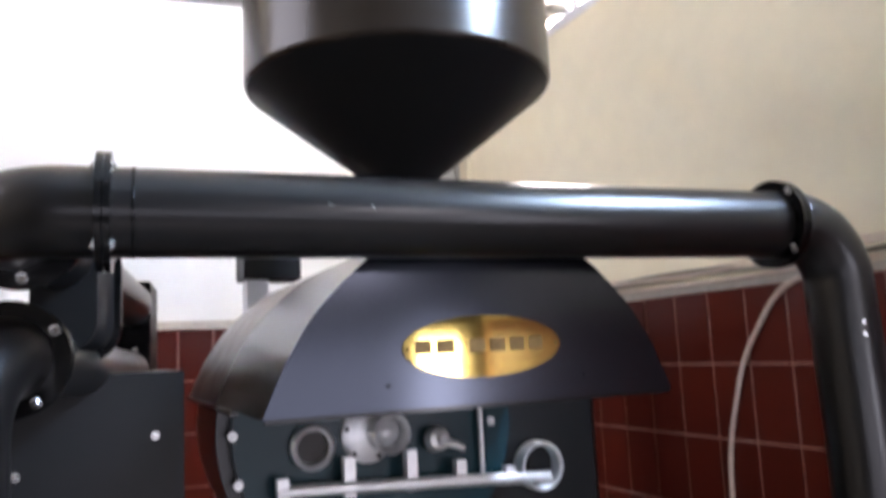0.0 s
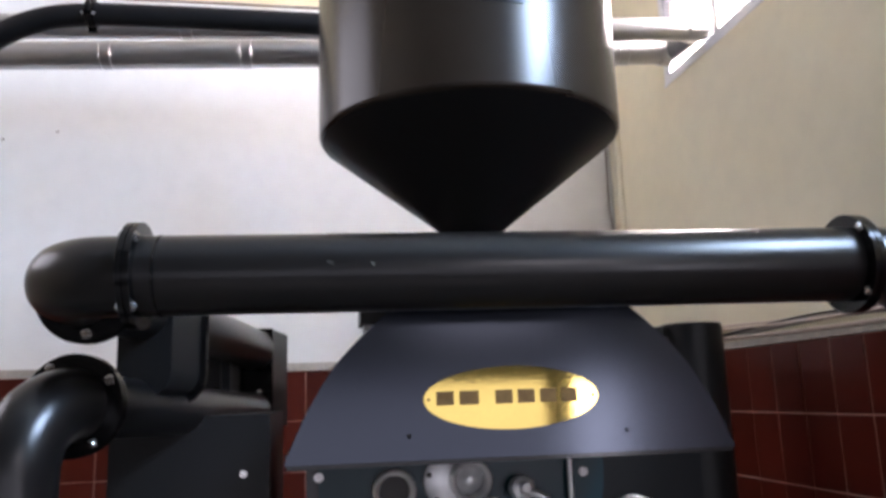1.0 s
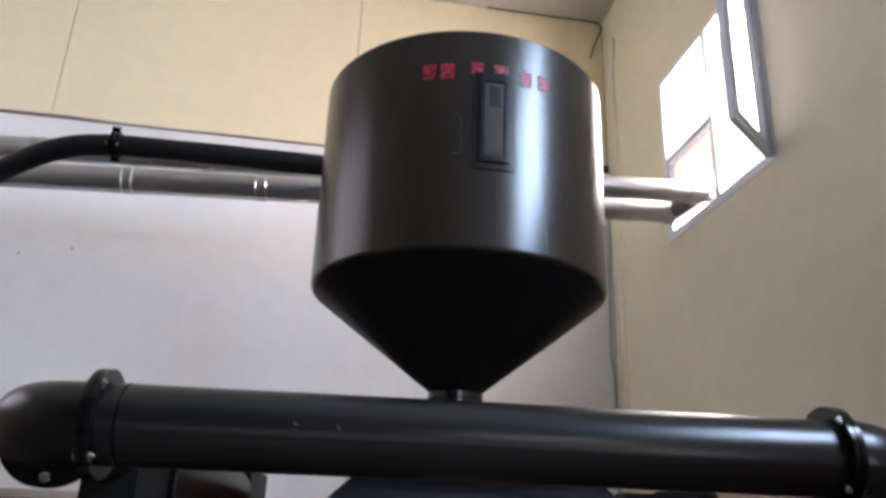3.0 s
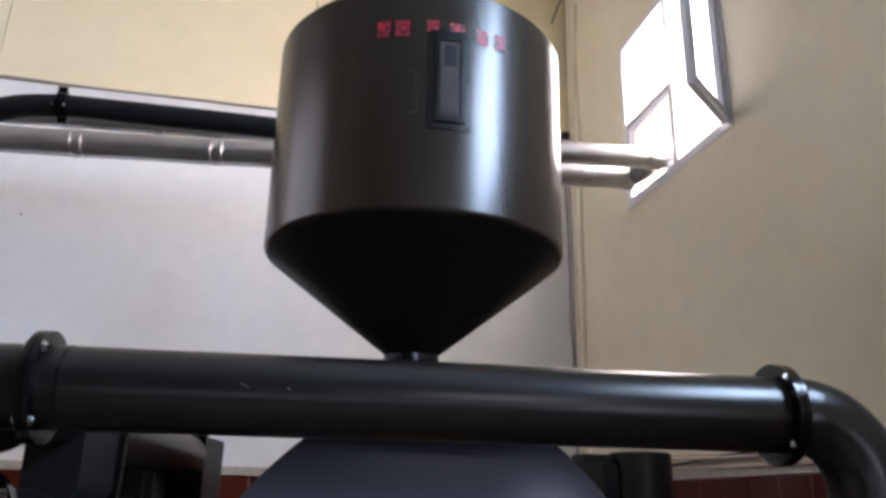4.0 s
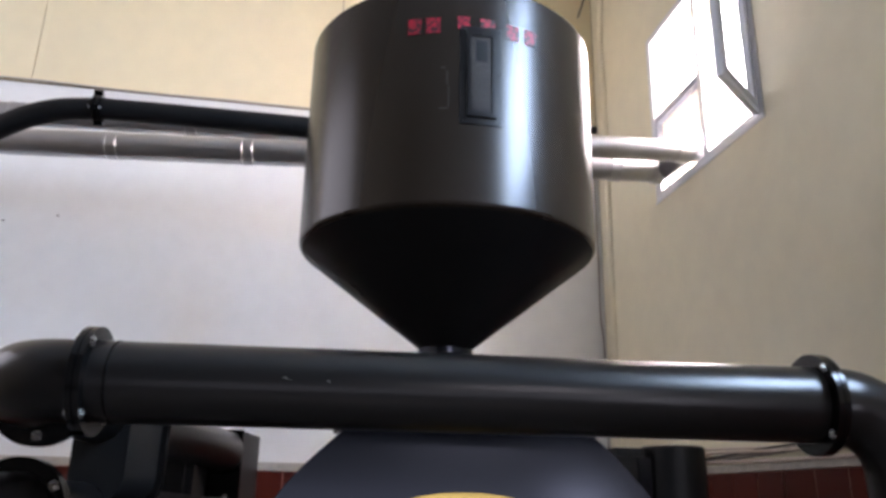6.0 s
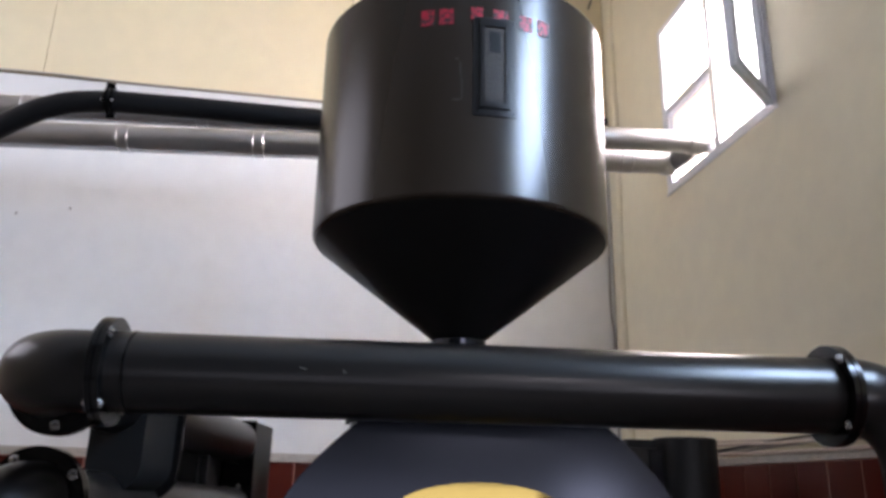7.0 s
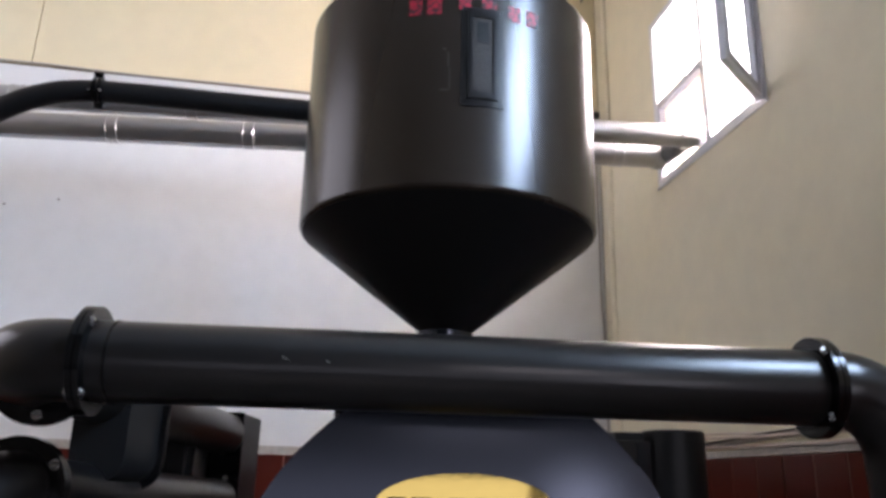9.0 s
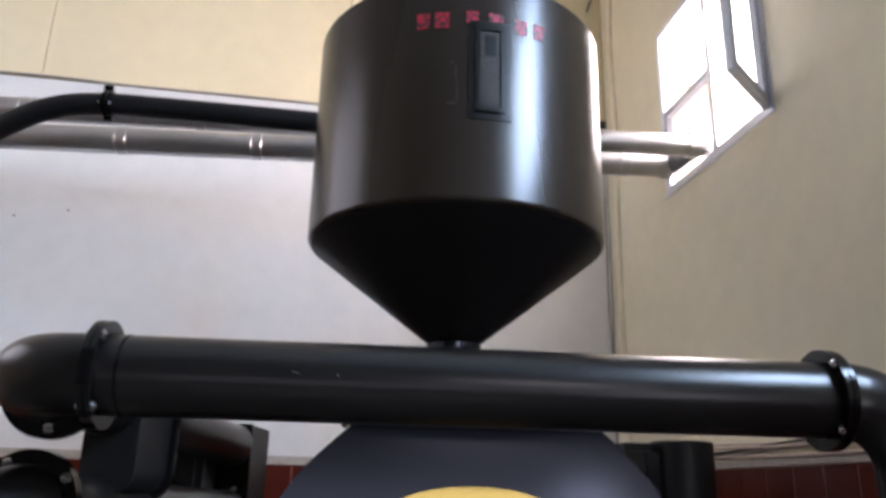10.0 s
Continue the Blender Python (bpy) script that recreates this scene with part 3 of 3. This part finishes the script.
# ---- conveying hose ----
hose = thing("conveying_hose", "black conveying hose clamped behind the hopper", "hose")
run = [(-0.96, 3.455, 3.358), (-0.5, 3.45, 3.36), (0.1, 3.45, 3.36), (0.40, 3.40, 3.33), (0.52, 3.15, 3.22), (0.50, 2.52, 2.90)]
part("straight_hose", tube(smooth_path(run, 8), 0.051, 40), BLACK_RUBBER, hose)
part("bent_hose", tube(smooth_path([(-2.55, 3.9, 2.0), (-2.2, 3.75, 2.58), (-1.75, 3.6, 2.98), (-1.38, 3.5, 3.22), (-1.15, 3.465, 3.325), (-0.90, 3.455, 3.362)], 10), 0.0515, 40), BLACK_RUBBER, hose)
for d in (-0.012, 0.012):
    part("clamp_ring", lathe([(0.050, d - 0.005), (0.063, d - 0.005), (0.063, d + 0.005), (0.050, d + 0.005)], 48, closed=True), BLACK_GLOSS, hose, "black clamp ring", m=along((1, 0, 0), (-0.935, 3.455, 3.36)))
for a in (0.4, 1.97, 3.54, 5.1):
    part("clamp_lug", box(-0.020, 0.020, -0.009, 0.009, 0.058, 0.082), BLACK_GLOSS, hose, m=pose(-0.935, 3.455, 3.36) @ pose(0, 0, 0, math.degrees(a)), bevel=0.002)
    part("clamp_bolt", tube([(-0.026, 0, 0.071), (0.026, 0, 0.071)], 0.005, 12), STEEL, hose, "small steel clamp bolt", m=pose(-0.935, 3.455, 3.36) @ pose(0, 0, 0, math.degrees(a)))

# ---- window in the side wall ----
def bars(x0, x1, y0, y1, z0, z1, w, name, mat, parent, label="", m=None):
    bm = box(x0, x1, y0, y1, z0, z0 + w)
    box(x0, x1, y0, y1, z1 - w, z1, bm)
    box(x0, x1, y0, y0 + w, z0 + w, z1 - w, bm)
    box(x0, x1, y1 - w, y1, z0 + w, z1 - w, bm)
    return part(name, bm, mat, parent, label, smooth=False, m=m)


FROST = material("dusty_pane", (0.74, 0.66, 0.55), 0.5, 0.0, 0.15, 6)
FROST.node_tree.nodes["Principled BSDF"].inputs["Transmission Weight"].default_value = 0.35
window = thing("window_1", "white plastic window with one sash swung open", "window", kind="structure")
y0, y1, z0, z1 = WIN
bars(2.196, 2.275, y0 + 0.003, y1 - 0.003, z0 + 0.003, z1 - 0.003, 0.045, "window_frame", PVC, window)
part("mullion", box(2.198, 2.272, 3.60, 3.65, z0 + 0.049, z1 - 0.049), PVC, window, smooth=False)
part("transom", box(2.199, 2.271, 3.652, y1 - 0.049, 3.99, 4.035), PVC_GREY, window, smooth=False)
part("seal", box(2.199, 2.271, y1 - 0.075, y1 - 0.0485, z0 + 0.05, 3.988), PVC_GREY, window, "grey rubber seal", smooth=False)
pane = part("pane", box(2.236, 2.242, 3.652, y1 - 0.05, 4.037, z1 - 0.05), GLASS, window, "clear upper pane", smooth=False)
pane.visible_shadow = False
bm = box(2.236, 2.242, 4.17, y1 - 0.076, z0 + 0.05, 3.988)
box(2.236, 2.242, 3.652, 4.17, 3.72, 3.988, bm)
low_pane = part("pane", bm, FROST, window, "dusty beige lower pane cut round the flues", smooth=False)
low_pane.visible_shadow = False
hinge, free = Vector((2.185, 3.105)), Vector((1.825, 2.80))
turn = math.degrees(math.atan2(free.y - hinge.y, free.x - hinge.x)) + 90
sash_m = pose(hinge.x, hinge.y, 0, 0, 0, turn)
sash = bars(-0.016, 0.016, -0.475, 0, 3.488, 4.622, 0.062, "sash", SASH_GREY, window, "open pale grey plastic sash", m=sash_m)
bars(-0.020, 0.020, -0.452, -0.023, 3.511, 4.599, 0.036, "sash_seal", PVC_GREY, sash, "grey sash rebate")
sg = part("sash_pane", box(-0.004, 0.004, -0.417, -0.058, 3.546, 4.564), GLASS, sash, "clear sash pane", smooth=False)
sg.visible_shadow = False
for z in (3.62, 4.36):
    part("sash_hinge", tube([(0, 0.012, z), (0, 0.012, z + 0.09)], 0.011, 16), DARK_BOX, sash, "dark hinge")
part("window_sill", box(2.194, 2.215, y0 - 0.005, y1 + 0.005, z0 - 0.012, z0 + 0.001), PVC, window, smooth=False)

def glow(name, colour, strength):
    m = bpy.data.materials.new(name)
    m.use_nodes = True
    p = m.node_tree.nodes["Principled BSDF"]
    p.inputs["Base Color"].default_value = (0, 0, 0, 1)
    p.inputs["Emission Color"].default_value = (*colour, 1)
    p.inputs["Emission Strength"].default_value = strength
    return m


SKY_GLOW = glow("overcast_glow", (0.97, 0.98, 1.0), 4.0)
# added glow past the west opening, kept dim to soften its reflection
WEST_GLOW = glow("dim_west_glow", (1.0, 0.97, 0.92), 0.3)
# added low glow behind the camera, only for hood and plate reflections
SOUTH_LOW_GLOW = glow("low_south_glow", (0.84, 0.91, 1.0), 0.85)
for name, x0, x1, y0, y1, z0, z1, mat, label in (
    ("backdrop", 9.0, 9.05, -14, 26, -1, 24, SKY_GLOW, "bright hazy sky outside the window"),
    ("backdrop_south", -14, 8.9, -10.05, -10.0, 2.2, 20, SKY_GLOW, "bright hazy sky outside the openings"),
    ("backdrop_south_low", -14, 8.9, -10.05, -10.0, -1, 2.196, SOUTH_LOW_GLOW, "unseen low glow reflected in the hood and plate"),
    ("backdrop_west", -12.05, -12.0, -9.9, 20, -1, 20, WEST_GLOW, "unseen dim glow outside the west opening"),
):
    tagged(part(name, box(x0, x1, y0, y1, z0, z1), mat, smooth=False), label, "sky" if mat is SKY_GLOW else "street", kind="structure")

# ---- cables and small fittings on the walls ----
def cable(name, label, pts, r, mat, steps=6):
    ob = part(name, tube(smooth_path(pts, steps), r, 10), mat)
    return tagged(ob, label, "cable", group="wall cables")


cable("wall_cable", "thin brown cable along the ledge of the back wall", [(x, YB - 0.022, 4.392 + 0.006 * math.sin(1.9 * x) - 0.004 * math.cos(5 * x)) for x in [-4.1 + 0.25 * k for k in range(25)]], 0.006, CABLE_DARK)
cable("wall_cable", "loose grey wire hanging down the corner", [(2.15, YB - 0.02, 4.42), (2.155, YB - 0.03, 4.0), (2.165, YB - 0.025, 3.4), (2.16, YB - 0.03, 2.95), (2.182, YB - 0.02, 2.7), (2.18, YB - 0.02, 1.9)], 0.006, CABLE_DARK)
# dark tube drawn for the ceiling edge and the slanted gap below it
cable("wall_cable", "thin dark line of the gap in the ceiling corner", [(1.2, YB - 0.03, 5.825), (1.8, YB - 0.03, 5.822), (2.17, YB - 0.03, 5.81), (2.13, YB - 0.03, 5.62), (2.08, YB - 0.03, 5.46)], 0.006, DARK_BOX, 4)
cable("wall_cable", "cream cable drooping over the red wall tiles", [(2.172, 2.16, 1.86), (2.176, 2.38, 1.79), (2.17, 2.50, 1.66), (2.17, 2.60, 1.514), (2.17, 2.66, 1.36), (2.17, 2.72, 1.15), (2.17, 2.74, 0.9), (2.17, 2.75, 0.3)], 0.010, CABLE)
for k, (dz, r, mat) in enumerate(((0.0, 0.009, CABLE), (0.022, 0.007, CABLE_DARK), (0.040, 0.008, CABLE), (0.012, 0.006, CABLE_DARK), (0.055, 0.006, CABLE), (0.034, 0.005, DARK_BOX))):
    cable("wall_cable", "slack cable lying along the top of the tiles", [(XR - 0.030 - 0.010 * (k % 3), y, 1.868 + dz + 0.014 * math.sin((1.7 + 0.35 * k) * y + 2 * k)) for y in [0.6 + 0.3 * j for j in range(16)]], r, mat)
conduit = part("wall_conduit", tube(smooth_path([(XR - 0.012, 5.02, 1.86), (XR - 0.012, 5.03, 3.0), (XR - 0.012, 5.0, 4.4), (XR - 0.012, 5.02, 5.1), (XR - 0.012, 4.97, 5.5)], 6), 0.024, 16), WALL_CREAM)
tagged(conduit, "painted conduit running up beside the corner", "conduit")
jb = thing("junction_box", "small dark junction with loose wire ends", "junction box", pose(2.16, YB - 0.04, 4.44))
part("body", box(-0.03, 0.03, -0.02, 0.02, -0.025, 0.02), DARK_BOX, jb, bevel=0.004)
for dx, dz in ((-0.09, 0.01), (0.02, -0.02), (-0.07, -0.012)):
    part("wire_end", tube([(0, -0.02, 0), (dx * 0.6, -0.03, dz), (dx, -0.03, dz * 2)], 0.004, 8), DARK_BOX, jb)

# ---- nail holes and marks on the back wall ----
for x, z in ((-1.62, 3.42), (-1.95, 3.36)):
    hole = part("nail", lathe([(0, 0.006), (0.006, 0.005), (0.009, 0)], 10), CABLE_DARK, m=pose(x, YB - (0.0145 if z > 4.4 else 0.0005), z, 90))
    tagged(hole, "small dark nail head in the painted wall", "nail", group="wall nails")

# ---- red tiles with grout, and the plaster edge over them ----
ZT = 1.818
TW, TH, GAP, PROUD = 0.212, 0.318, 0.0065, 0.003
tagged(part("plaster_edge_east", box(XR - 0.022, XR - 0.001, YS + 0.01, YB - 0.03, ZT, ZT + 0.034), PLASTER, bevel=0.006), "rough plaster edge on top of the tiles", "trim", kind="structure")
tagged(part("plaster_edge_north", box(XL + 0.01, XR - 0.023, YB - 0.024, YB - 0.001, ZT, ZT + 0.05), PLASTER, bevel=0.006), "rough plaster edge on top of the tiles", "trim", kind="structure")
grout_e = tagged(part("tile_bed_east", box(XR - 0.008, XR - 0.001, YS + 0.01, YB - 0.012, 0.0, ZT - 0.001), GROUT, smooth=False), "pale grout bed of the red tiles", "tile bed", kind="structure")
grout_n = tagged(part("tile_bed_north", box(XL + 0.01, XR - 0.012, YB - 0.009, YB - 0.001, 0.0, ZT - 0.001), GROUT, smooth=False), "pale grout bed of the red tiles", "tile bed", kind="structure")


def tile_mesh():
    bm = box(-TW / 2 + GAP / 2, TW / 2 - GAP / 2, -PROUD, 0, -TH / 2 + GAP / 2, TH / 2 - GAP / 2)
    bmesh.ops.bevel(bm, geom=[e for e in bm.edges if all(v.co.y < -0.5 * PROUD for v in e.verts)], offset=0.001, segments=1, affect="EDGES")
    bmesh.ops.recalc_face_normals(bm, faces=bm.faces)
    me = bpy.data.meshes.new("tile")
    bm.to_mesh(me)
    bm.free()
    me.materials.append(TILE)
    return me


tile_data = tile_mesh()


def tiles(parent, spots, turn):
    rng = random.Random(3)
    for x, y, z in spots:
        ob = new("tile", tile_data)
        ob.parent = parent
        ob.matrix_basis = pose(x, y, z, rng.uniform(-0.25, 0.25), 0, turn + rng.uniform(-0.3, 0.3))


def rest(name, parent, spots, turn):
    verts, faces = [], []
    base = np.array([v.co[:] for v in tile_data.vertices])
    c, s = math.cos(radians(turn)), math.sin(radians(turn))
    for x, y, z in spots:
        n = len(verts)
        verts += [(x + c * a - s * b, y + s * a + c * b, z + d) for a, b, d in base]
        faces += [tuple(n + i for i in p.vertices) for p in tile_data.polygons]
    me = bpy.data.meshes.new(name)
    me.from_pydata(verts, [], faces)
    me.materials.append(TILE)
    ob = new(name, me)
    ob.parent = parent
    ob["kind"] = "stuff"


east = [(XR - 0.009, 3.013 + TW * (k + 0.5 - 24), ZT - TH * (j + 0.5) - 0.002) for k in range(34) for j in range(6) if YS + 0.1 < 3.013 + TW * (k + 0.5 - 24) < YB - 0.1]
north = [(0.205 + TW * (k + 0.5 - 22), YB - 0.010, ZT - TH * (j + 0.5) - 0.002) for k in range(32) for j in range(6) if XL + 0.1 < 0.205 + TW * (k + 0.5 - 22) < XR - 0.1]
near = [p for p in east if p[1] > 1.9 and p[2] > 0.9]
tiles(grout_e, near, -90)
rest("far_tiles", grout_e, [p for p in east if p not in near], -90)
near = [p for p in north if p[0] > -2.6 and p[2] > 0.9]
tiles(grout_n, near, 0)
rest("far_tiles", grout_n, [p for p in north if p not in near], 0)
